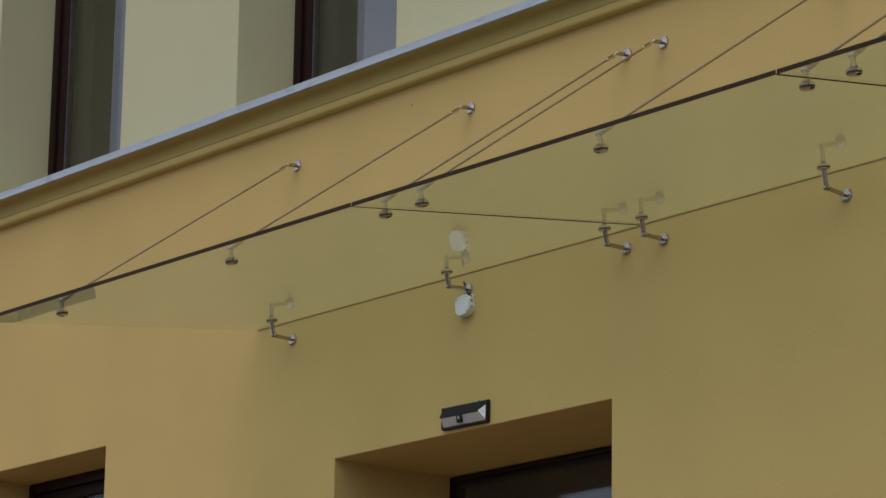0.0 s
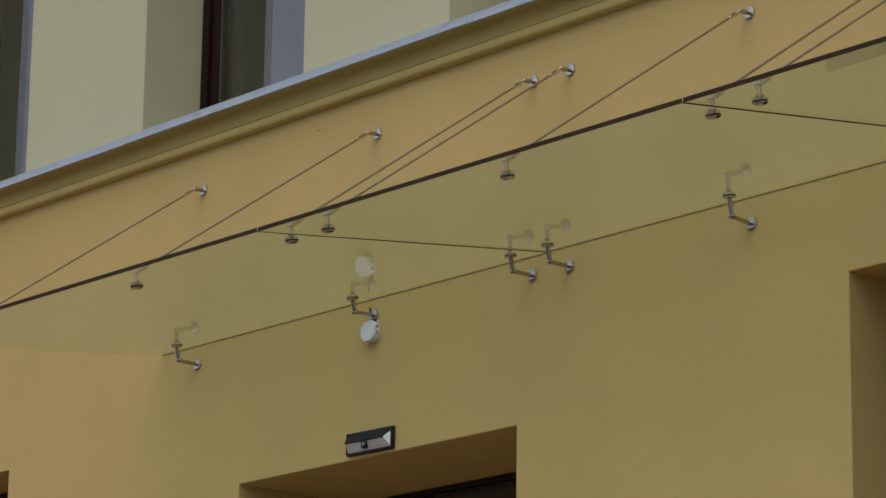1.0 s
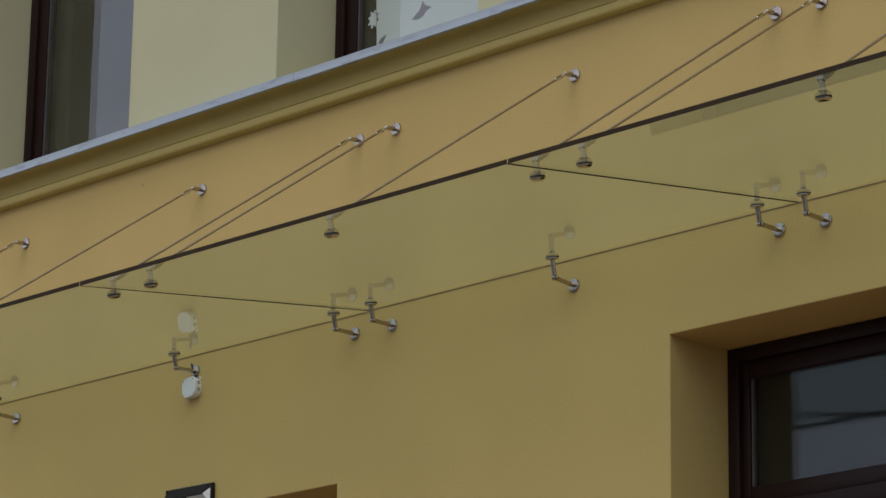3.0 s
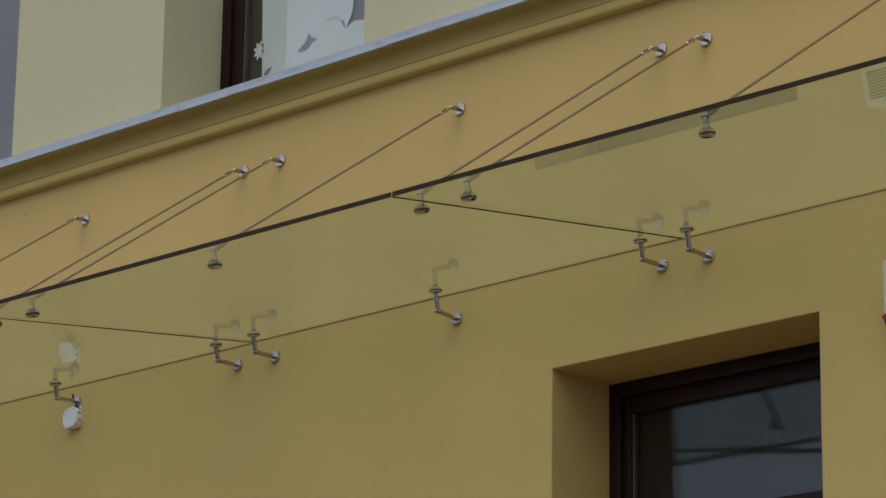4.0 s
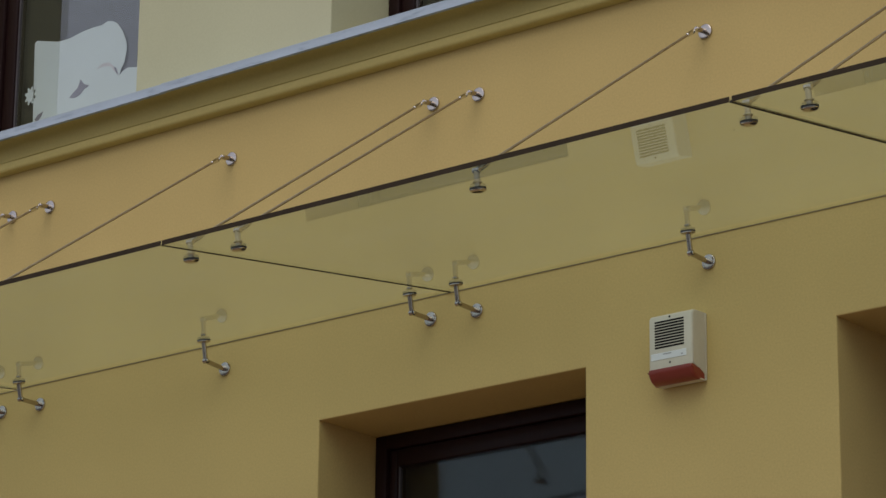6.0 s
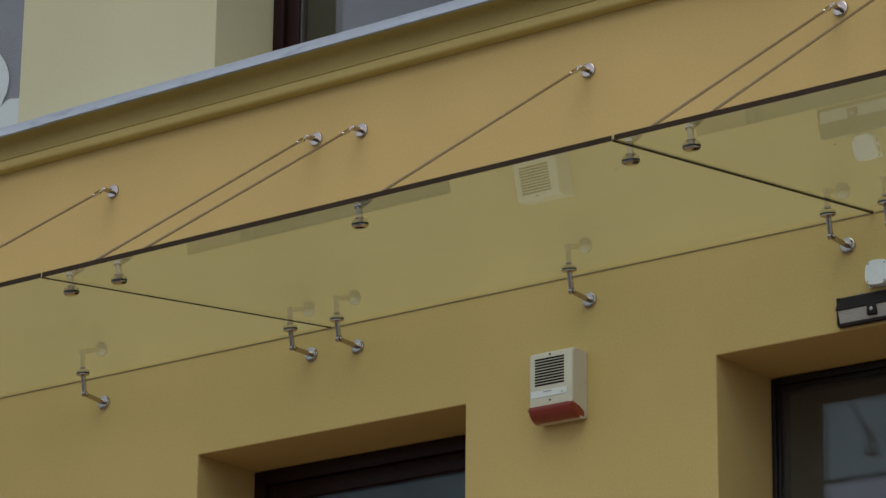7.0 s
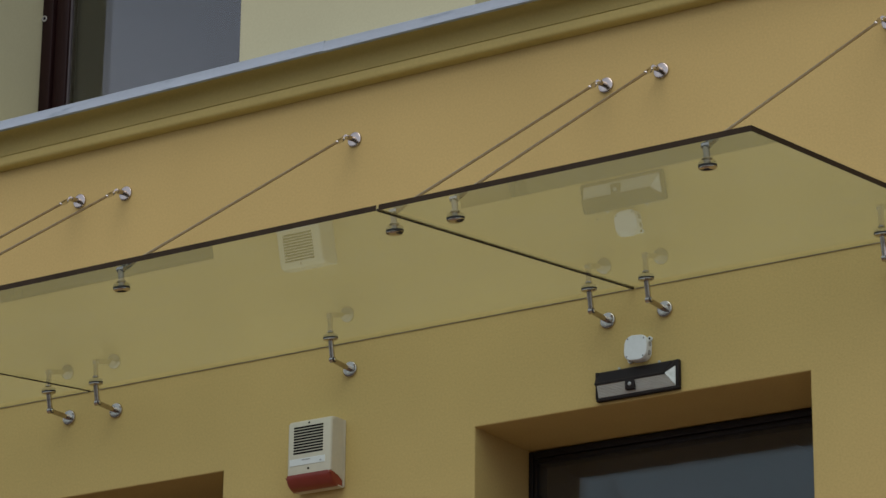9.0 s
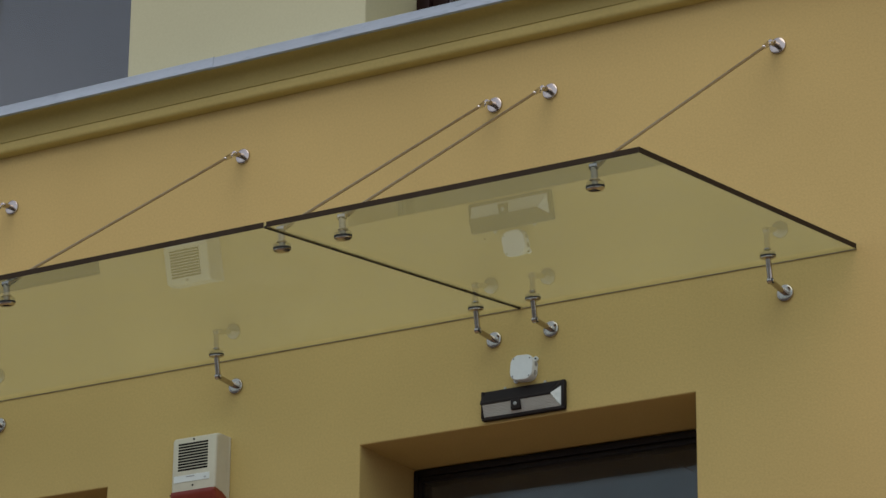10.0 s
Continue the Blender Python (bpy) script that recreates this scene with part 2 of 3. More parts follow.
def wall_mesh(x0, x1, z0, z1, y0, y1, openings, soft=0.004):
    """One wall with openings (xa, xb, za, zb) that go through it."""
    xs = sorted({x0, x1, *(v for o in openings for v in o[:2] if x0 < v < x1)})
    zs = sorted({z0, z1, *(v for o in openings for v in o[2:] if z0 < v < z1)})
    solid = lambda i, j: 0 <= i < len(xs) - 1 and 0 <= j < len(zs) - 1 and not any(
        o[0] < (xs[i] + xs[i + 1]) / 2 < o[1] and o[2] < (zs[j] + zs[j + 1]) / 2 < o[3] for o in openings)
    bm = bmesh.new()
    vs = {}

    def at(i, y, j):
        if (i, y, j) not in vs:
            vs[(i, y, j)] = bm.verts.new((xs[i], y, zs[j]))
        return vs[(i, y, j)]

    for i in range(len(xs) - 1):
        for j in range(len(zs) - 1):
            if not solid(i, j):
                continue
            bm.faces.new((at(i, y0, j), at(i + 1, y0, j), at(i + 1, y0, j + 1), at(i, y0, j + 1)))
            bm.faces.new((at(i, y1, j + 1), at(i + 1, y1, j + 1), at(i + 1, y1, j), at(i, y1, j)))
            for (di, dj), (p, q) in {(-1, 0): ((i, j), (i, j + 1)), (1, 0): ((i + 1, j), (i + 1, j + 1)), (0, -1): ((i, j), (i + 1, j)), (0, 1): ((i, j + 1), (i + 1, j + 1))}.items():
                if not solid(i + di, j + dj):
                    bm.faces.new((at(p[0], y0, p[1]), at(q[0], y0, q[1]), at(q[0], y1, q[1]), at(p[0], y1, p[1])))
    bmesh.ops.recalc_face_normals(bm, faces=bm.faces)
    arris = [ed for ed in bm.edges if ed.verts[0].co.y == ed.verts[1].co.y and abs(ed.verts[0].co.y - y0) < 1e-6 and ed.calc_face_angle(0) > 1]
    if soft > 0:
        bmesh.ops.bevel(bm, geom=arris, offset=soft, segments=3, affect="EDGES", profile=0.5)
    return bm


# ---- the house ----
X0, X1 = -6.0, 14.0
SPLIT = 3.70
UP = [(-2.465, -1.447), (-0.612, 0.422), (1.262, 2.288), (3.159, 4.180), (5.020, 6.040)]
UP_SILL, UP_HEAD = 3.814, 5.60
WIN_L = (-2.446, -1.431, 0.85, 2.548)
DOOR_A = (0.126, 1.661, 0.0, 2.286)
WIN_B = (3.165, 4.187, 0.85, 2.548)
DOOR_C = (5.040, 6.060, 0.0, 2.553)
setting("wall_ground_floor", wall_mesh(X0, X1, -1.6, SPLIT, 0.0, 0.385, [WIN_L, DOOR_A, WIN_B, DOOR_C]), OCHRE,
        "ochre yellow rendered outer wall of the ground floor", "wall")
setting("wall_upper_floor", wall_mesh(X0, X1, SPLIT, 7.2, 0.02, 0.395, [(p, q, UP_SILL, UP_HEAD) for p, q in UP]), CREAM,
        "pale cream rendered outer wall of the upper floor", "wall")
setting("wall_porch", wall_mesh(-0.35, 2.15, -0.02, 3.2, 0.385, 0.64, [(DOOR_A[0], DOOR_A[1], -0.02, DOOR_A[3])], 0.0), OCHRE,
        "ochre rendered thick wall round the deep doorway", "wall")
for nm, b in (("wall_side_west", (X0 - 0.3, X0, 0.0, 9.0, -1.6, 7.2)), ("wall_side_east", (X1, X1 + 0.3, 0.0, 9.0, -1.6, 7.2)), ("wall_back", (X0, X1, 8.7, 9.0, -1.6, 7.2))):
    bm = bmesh.new()
    box(bm, *b)
    setting(nm, bm, OCHRE, "ochre yellow rendered outer wall of the house", "wall")
bm = bmesh.new()
box(bm, X0 - 0.5, X1 + 0.5, -0.4, 9.3, 7.2, 7.45)
setting("roof", bm, ROOFING, "grey sheet roof over the house", "roof")
bm = bmesh.new()
box(bm, X0, X1, 0.395, 8.7, 3.2, 3.5)
setting("ceiling", bm, ROOM, "plain ceiling between the two floors", "ceiling")
bm = bmesh.new()
box(bm, X0, X1, 0.385, 8.7, -0.3, -0.02)
setting("floor", bm, ROOM, "plain floor inside the house", "floor")
# the one at -2.78 is added to carry the lifted paint behind a window
for i, (p, lo, hi) in enumerate(((-3.3, -0.02, 3.2), (2.5, -0.02, 3.2), (4.65, -0.02, 3.2), (-2.78, 3.5, 7.2), (-0.9, 3.5, 7.2), (0.95, 3.5, 7.2), (2.8, 3.5, 7.2), (4.65, 3.5, 7.2), (7.0, 3.5, 7.2))):
    bm = bmesh.new()
    box(bm, p - 0.06, p + 0.06, 0.395, 8.7, lo, hi)
    setting("partition_wall_%d" % (i + 1), bm, ROOM_WARM if i in (3, 4) else ROOM, "plain inner partition wall", "wall")

# ground: level at the wall, then a bank down to where the camera stands
bm = bmesh.new()
cols = [-2500, -60, -20, 0, 20, 40, 2500]
prof = [(2500, 0.0 - 1.6), (9.5, -1.6), (9.1, -1.0), (8.9, -0.01), (0.3, -0.01), (-2.6, -0.03), (-3.4, -0.25), (-5.2, -1.25), (-6.0, -1.45), (-9, -1.5), (-60, -1.6), (-2500, -1.6)]
grid = [[bm.verts.new((x, y, z)) for x in cols] for y, z in prof]
for r0, r1 in zip(grid, grid[1:]):
    for k in range(len(cols) - 1):
        f = bm.faces.new((r0[k], r0[k + 1], r1[k + 1], r1[k]))
        # unseen: the warm strip bounces light, the rest stays dark in reflections
        f.material_index = 0 if -6.1 < r1[k].co.y < 0.4 else 1
tagged(new("ground", mesh_of("ground", bm, [BOUNCE_GROUND, ASPHALT])), "unseen ground, warm by the house to bounce light, dark asphalt beyond", "ground", kind="structure")

# cornice: painted moulding under a zinc flashing
CORNICE = [(0.0, 3.6440), (-0.025, 3.6440), (-0.0310, 3.6452), (-0.0352, 3.6485), (-0.0372, 3.6532), (-0.0376, 3.6590), (-0.0374, 3.6725), (-0.0360, 3.6758), (-0.0330, 3.6772), (-0.0285, 3.6780), (-0.0285, 3.6797), (-0.0318, 3.6806),
           (-0.0322, 3.690), (-0.0338, 3.703), (-0.0370, 3.716), (-0.0425, 3.728), (-0.050, 3.738), (-0.060, 3.746), (-0.073, 3.7505), (-0.097, 3.752), (-0.097, 3.754), (0.0, 3.780)]
cornice = tagged(new("cornice", mesh_of("cornice", extrude_x(CORNICE, X0, X1), MOULD)), "ochre painted cornice moulding between the floors", "cornice", kind="structure")
FLASH = [(0.022, 3.791), (-0.100, 3.765), (-0.104, 3.762), (-0.105, 3.737), (-0.109, 3.731), (-0.106, 3.7285), (-0.0985, 3.7290), (-0.0985, 3.736), (-0.100, 3.758), (0.022, 3.784)]
cuts = [X0, -4.7, -2.62, -0.53, 1.50, 2.55, 4.58, 6.60, 8.7, 10.7, 12.6, X1]
for i, (p, q) in enumerate(zip(cuts, cuts[1:])):
    lift = 0.0014 * (i % 2)
    part("flashing_sheet", extrude_x([(y - lift * 0.9, z + lift) for y, z in FLASH], p - 0.02, q), ZINC, cornice, "weathered zinc flashing sheet" if i == 0 else "")


# ---- windows and doors ----
def frame_bars(w, h, bar, y0, y1, r=0.004):
    """Four mitre-less bars of an upright frame, w by h, from the origin at its lower left."""
    return [rbox(0, bar, y0, y1, 0, h, r), rbox(w - bar, w, y0, y1, 0, h, r), rbox(bar, w - bar, y0, y1, 0, bar, r), rbox(bar, w - bar, y0, y1, h - bar, h, r)]


def pane(parent, x0, x1, y, z0, z1, glass=PANE_FRONT, gap=0.018):
    """A sealed unit: two sheets of glass, each reflecting on its outer face."""
    for y0 in (y, y + gap):
        bm = bmesh.new()
        for f in box(bm, x0, x1, y0, y0 + 0.004, z0, z1):
            f.material_index = 0 if f.calc_center_median().y < y0 + 0.001 else 1
        part("pane", bm, [glass, CLEAR], parent, "", smooth=False)


def window(index, x0, x1, z0, z1, y, transom=None, handle=False, side=0.102, glass=PANE_FRONT, label="dark brown painted window in a deep plastered reveal"):
    w, h = x1 - x0 - 0.004, z1 - z0 - 0.004
    e = thing("window_%d" % index, pose(x0 + 0.002, y, z0 + 0.002), label, "window", kind="structure")
    for b in frame_bars(w, h, 0.045, 0.0, 0.07):
        part("window_frame", b, BROWN, e)
    pieces = [(0.045, h - 0.045)] if transom is None else [(0.045, transom - z0 - 0.03), (transom - z0 + 0.03, h - 0.045)]
    if transom is not None:
        part("transom", rbox(0.045, w - 0.045, -0.006, 0.07, transom - z0 - 0.03, transom - z0 + 0.03, 0.006), BROWN, e)
    for lo, hi in pieces:
        s = part("sash", rbox(0.047, side, 0.012, 0.06, lo + 0.002, hi - 0.002, 0.006), BROWN, e)
        part("sash_rail", rbox(w - side, w - 0.047, 0.012, 0.06, lo + 0.002, hi - 0.002, 0.006), BROWN, e)
        part("sash_rail", rbox(side, w - side, 0.012, 0.06, lo + 0.002, lo + 0.057, 0.006), BROWN, e)
        part("sash_rail", rbox(side, w - side, 0.012, 0.06, hi - 0.057, hi - 0.002, 0.006), BROWN, e)
        part("gasket", rbox(side, side + 0.006, 0.020, 0.034, lo + 0.057, hi - 0.057, 0.001, 1), SEAL, s, "pale grey glazing gasket")
        pane(e, side, w - side, 0.026, lo + 0.057, hi - 0.057, glass=glass)
    if handle:
        hd = part("handle", rbox(0.056, 0.074, 0.060, 0.067, 0.545, 0.615, 0.003), HANDLE, e, "pale grey window handle")
        part("lever", rod((0.065, 0.064, 0.595), (0.065, 0.084, 0.595), 0.006, 10), HANDLE, hd)
        part("grip", rbox(0.055, 0.073, 0.076, 0.087, 0.478, 0.605, 0.005), HANDLE, hd)
    return e


def door(index, x0, x1, z1, y, label, lean=0.0, turn=0.0):
    w, h = x1 - x0 - 0.004, z1 - 0.004
    e = thing("door_%d" % index, pose(x0 + 0.002, y, 0.0, -lean, 0, turn), label, "door", kind="structure")
    part("door_frame", rbox(0, 0.015, 0, 0.07, 0, h, 0.003), BLACK_ALU, e)
    part("door_frame", rbox(w - 0.015, w, 0, 0.07, 0, h, 0.003), BLACK_ALU, e)
    part("door_frame", rbox(0.015, w - 0.015, 0, 0.07, h - 0.020, h, 0.003), BLACK_ALU, e)
    leaf = part("door_leaf", rbox(0.017, 0.028, 0.002, 0.06, 0.005, h - 0.022, 0.003), BLACK_ALU, e)
    part("stile", rbox(w - 0.028, w - 0.017, 0.002, 0.06, 0.005, h - 0.022, 0.003), BLACK_ALU, leaf)
    part("rail", rbox(0.028, w - 0.028, 0.002, 0.06, h - 0.036, h - 0.022, 0.003), BLACK_ALU, leaf)
    part("rail", rbox(0.028, w - 0.028, 0.002, 0.06, 0.005, 0.25, 0.003), BLACK_ALU, leaf)
    pane(e, 0.028, w - 0.028, 0.010, 0.25, h - 0.036, glass=HAZED_PANE)
    return e


window(1, WIN_L[0], WIN_L[1], WIN_L[2], WIN_L[3], 0.270, 2.014, side=0.080, glass=LOW_PANE, label="dark brown ground floor window in a deep ochre reveal")
window(2, WIN_B[0], WIN_B[1], WIN_B[2], WIN_B[3], 0.266, 2.014, side=0.080, glass=LOW_PANE, label="dark brown ground floor window with a transom bar")
for i, (p, q) in enumerate(UP):
    upper = window(3 + i, p, q, UP_SILL, UP_HEAD, 0.300, None, True, label="dark brown upper floor window in a cream reveal")
    if i == 3:
        ring = part("fixing_ring", lathe(bmesh.new(), (0.010, 0.001, 0.486), (0.010, -1, 0.486), [(0, 0.0105), (0.004, 0.0105), (0.005, 0.0085), (0.004, 0.0065), (0.001, 0.006)], 16), HANDLE, upper, "small pale fixing ring")
        part("bolt", lathe(bmesh.new(), (0.010, 0.001, 0.486), (0.010, -1, 0.486), [(0, 0.006), (0.0025, 0.005)], 10), DARK_HOLE, ring)
door(1, DOOR_A[0], DOOR_A[1], DOOR_A[3], 0.556, "black framed glazed entrance door set deep in the wall")
door(2, DOOR_C[0], DOOR_C[1], DOOR_C[3], 0.249, "black framed glazed entrance door below a solar lamp", 0.75, 0.65)


def curtain(x0, x1, y, z0, z1):
    bm = bmesh.new()
    n = 40
    pts = [(x0 + (x1 - x0) * k / n, y + 0.018 * math.sin(k * 1.25) + 0.006 * math.sin(k * 2.9)) for k in range(n + 1)]
    rows = [[bm.verts.new((x, yy + d, z)) for x, yy in pts] for d, z in ((0, z0), (0, z1), (0.003, z1), (0.003, z0))]
    for a_, b_ in zip(rows, rows[1:] + rows[:1]):
        for k in range(n):
            bm.faces.new((a_[k], a_[k + 1], b_[k + 1], b_[k]))
    return tagged(new("curtain", mesh_of("curtain", bm, NET)), "gathered beige curtain hanging beside the window", "curtain", "curtains at the upper windows")


for p, q in UP[:2]:
    curtain(p + 0.015, p + 0.058, 0.47, 3.52, 5.7)

# paper cut-outs on the inside of one upper window's glass
cut = thing("paper_cutout", pose(1.263, 0.338, 0.0135), "large white paper cut-out stuck inside the window", "window decoration")
shape = [(0.190, 3.86), (0.176, 4.285), (0.190, 4.292), (0.24, 4.278), (0.30, 4.262), (0.36, 4.262), (0.42, 4.272), (0.48, 4.276), (0.52, 4.273), (0.548, 4.283), (0.575, 4.276), (0.600, 4.262), (0.628, 4.225),
         (0.648, 4.180), (0.651, 4.150), (0.642, 4.105), (0.628, 4.085), (0.618, 4.059), (0.636, 4.072), (0.660, 4.080), (0.70, 4.072), (0.80, 4.06), (0.90, 4.05), (0.90, 3.86)]
part("sheet", outline_slab(shape, 0.0015), PAPER, cut, "white paper silhouette", smooth=False)
for pts in ([(0.371, 4.030), (0.392, 4.046), (0.412, 4.058), (0.426, 4.088), (0.442, 4.068), (0.471, 4.055), (0.446, 4.048), (0.425, 4.030), (0.400, 4.024)],
            [(0.196, 3.985), (0.212, 4.000), (0.238, 4.008), (0.228, 3.990), (0.210, 3.972)],
            [(0.590, 4.100), (0.604, 4.092), (0.616, 4.060), (0.600, 4.078)]):
    part("grey_piece", outline_slab([(x, z) for x, z in pts], -0.0015), PAPER_GREY, cut, "violet grey paper piece", smooth=False)
for pts in ([(0.500, 4.108), (0.530, 4.124), (0.567, 4.122), (0.600, 4.092), (0.616, 4.060), (0.596, 4.080), (0.570, 4.106), (0.535, 4.112)],):
    part("shaded_piece", outline_slab([(x, z) for x, z in pts], -0.001), PAPER_SHADE, cut, "pale grey paper piece", smooth=False)
fl = []
for k in range(32):
    r = 0.036 if k % 4 > 1 else 0.024
    fl.append((0.166 + r * 0.8 * math.cos(k * math.tau / 32), 4.084 + r * math.sin(k * math.tau / 32)))
part("paper_flower", outline_slab(fl, 0.001), PAPER, cut, smooth=False)

# ---- glass canopy ----
SLOPE = 0.1311
# height of the glass's underside; the first panel sits a little lower at the wall
under = lambda x, y: 2.702 + (SLOPE - (0.0028 if x < 1.814 else 0.0)) * (y + 1.243)
THICK = 0.0145
BACK, FRONT = -0.003, -1.243
canopy = thing("glass_canopy", pose(0, 0, 0), "sloping clear glass canopy of four panels hung from steel rods", "canopy")
SPANS = ((-0.386, 1.8128), (1.8160, 3.6830), (3.6864, 5.5405), (5.547, 6.537))
for i, (x0, x1) in enumerate(SPANS):
    bm = bmesh.new()
    c = [(x0, FRONT), (x1, FRONT), (x1 - (0.012 if i == 3 else 0), BACK), (x0, BACK)]
    mid = (x0 + x1) / 2
    lo = [bm.verts.new((x, y, under(mid, y))) for x, y in c]
    hi = [bm.verts.new((x, y, under(mid, y) + THICK)) for x, y in c]
    bm.faces.new(lo[::-1]).material_index = 0
    bm.faces.new(hi).material_index = 1
    for k in range(4):
        bm.faces.new((lo[k], lo[(k + 1) % 4], hi[(k + 1) % 4], hi[k])).material_index = 2 if k == 0 or (k == 1 and i == 3) else 3
    part("glass_panel", bm, [CANOPY_UNDER, CANOPY_TOP, EDGE, CLEAR], canopy, "", smooth=False)
for (_, x0), (x1, _) in zip(SPANS, SPANS[1:]):
    bm = bmesh.new()
    c = [(x0, FRONT + 0.001), (x1, FRONT + 0.001), (x1, BACK - 0.002), (x0, BACK - 0.002)]
    lo = [bm.verts.new((x, y, under(x0, y) - (0.0001 if x0 < 3 else 0.0010))) for x, y in c]
    hi = [bm.verts.new((x, y, under(x0, y) + (0.0024 if x0 < 3 else 0.0030 if x0 < 5 else 0.0048))) for x, y in c]
    bm.faces.new(lo[::-1])
    bm.faces.new(hi)
    for k in range(4):
        bm.faces.new((lo[k], lo[(k + 1) % 4], hi[(k + 1) % 4], hi[k]))
    part("joint_seal", bm, JOINT, canopy, "dark sealant joint between panes", smooth=False)
for x0, x1 in SPANS:
    bm = bmesh.new()
    z0 = under((x0 + x1) / 2, BACK)
    box(bm, x0 + 0.002, x1 + (0.004 if x1 < 6 else -0.013), -0.0028, 0.0, z0 - 0.0003, z0 + 0.0016)
    part("wall_seal", bm, WALL_SEAL, canopy, "thin dark seal along the wall", smooth=False)

# small dark specks on the underside of the glass
for x, y, r in ((5.873, -0.771, 0.0024), (5.389, -0.999, 0.0022), (4.968, -0.459, 0.0022), (2.41, -0.62, 0.0018), (6.20, -0.93, 0.0016)):
    p = Vector((x, y, under(x, y)))
    n_ = Vector((0, -SLOPE, 1)).normalized()
    part("dark_speck", lathe(bmesh.new(), p, p - n_, [(0, r), (r * 0.3, r * 0.8), (r * 0.5, 0)], 8), RUBBER, canopy, "small dark speck on the glass")

XB = [-0.155, 0.898, 1.738, 1.922, 2.762, 3.608, 3.786, 4.624, 5.463, 5.638, 6.323]
DB = [-0.001, 0.012, 0.006, 0.004, -0.012, 0.005, 0.0, -0.005, -0.001, 0.002, -0.010]
DR = [0.002, 0.001, 0.006, 0.006, 0.003, 0.004, -0.005, 0.001, -0.007, -0.001, -0.010]
N = Vector((0, -SLOPE, 1)).normalized()


def dome(p, axis, r, h, seg=24):
    """A low turned rosette that starts at p and bulges along axis."""
    return lathe(bmesh.new(), p, Vector(p) + Vector(axis), [(0, r), (h * 0.5, r), (h * 0.8, r * 0.95), (h, r * 0.82), (h * 1.06, r * 0.3), (h * 1.07, 0)], seg)


def wall_bracket(x, dz):
    """An angled arm from the wall, with a post and clamp that hold the glass from below."""
    zb = 2.7895 + dz
    e = thing("wall_bracket", pose(x, 0, zb), "stainless steel bracket holding the glass from the wall", "bracket", "brackets under the canopy")
    yc = -0.103
    foot = Vector((0, yc, under(x, yc) - zb))
    elbow = Vector((0, -0.091, 0.002 - dz * 0.5))
    part("rosette", dome((0, 0, 0), (0, -1, 0), 0.0232, 0.0065), STEEL, e)
    part("arm", rod((0, -0.004, 0), elbow + Vector((0, -0.004, 0)), 0.0075, chamfer=0.001), STEEL, e)
    kn = lathe(bmesh.new(), elbow + Vector((-0.0085, 0, 0)), elbow + Vector((0.0065, 0, 0)), [(0, 0.006), (0.002, 0.0088), (0.013, 0.0088), (0.015, 0.006)], 16)
    part("knuckle", kn, STEEL, e)
    # the elbow's highlight and its dark surround, added as a dome on a disc
    tip = elbow + Vector((0.0062, 0, 0))
    part("glint_ring", lathe(bmesh.new(), tip, tip + Vector((1, 0, 0)), [(0, 0.0080), (0.0012, 0.0080)], 16), RUBBER, e, "dark ring round the elbow's highlight")
    part("elbow_glint", lathe(bmesh.new(), tip, tip + Vector((1, 0, 0)), [(0, 0.0050), (0.0024, 0.0050), (0.0038, 0.0034), (0.0042, 0)], 14), BRIGHT_STEEL, e, "bright highlight of the elbow, added as a small dome")
    part("post", rod(elbow, foot - N * 0.008, 0.0078, chamfer=0.001), STEEL, e)
    part("washer", lathe(bmesh.new(), foot - N * 0.010, foot, [(0, 0.014), (0.003, 0.0205), (0.0058, 0.0205)], 24), STEEL, e)
    part("gasket", lathe(bmesh.new(), foot - N * 0.0042, foot, [(0, 0.0212), (0.0042, 0.0212)], 24), RUBBER, e, "black rubber gasket")
    top = foot + N * THICK
    part("cap", lathe(bmesh.new(), top, top + N, [(0, 0.011), (0.002, 0.011), (0.004, 0.008), (0.0042, 0)], 20), STEEL, e)


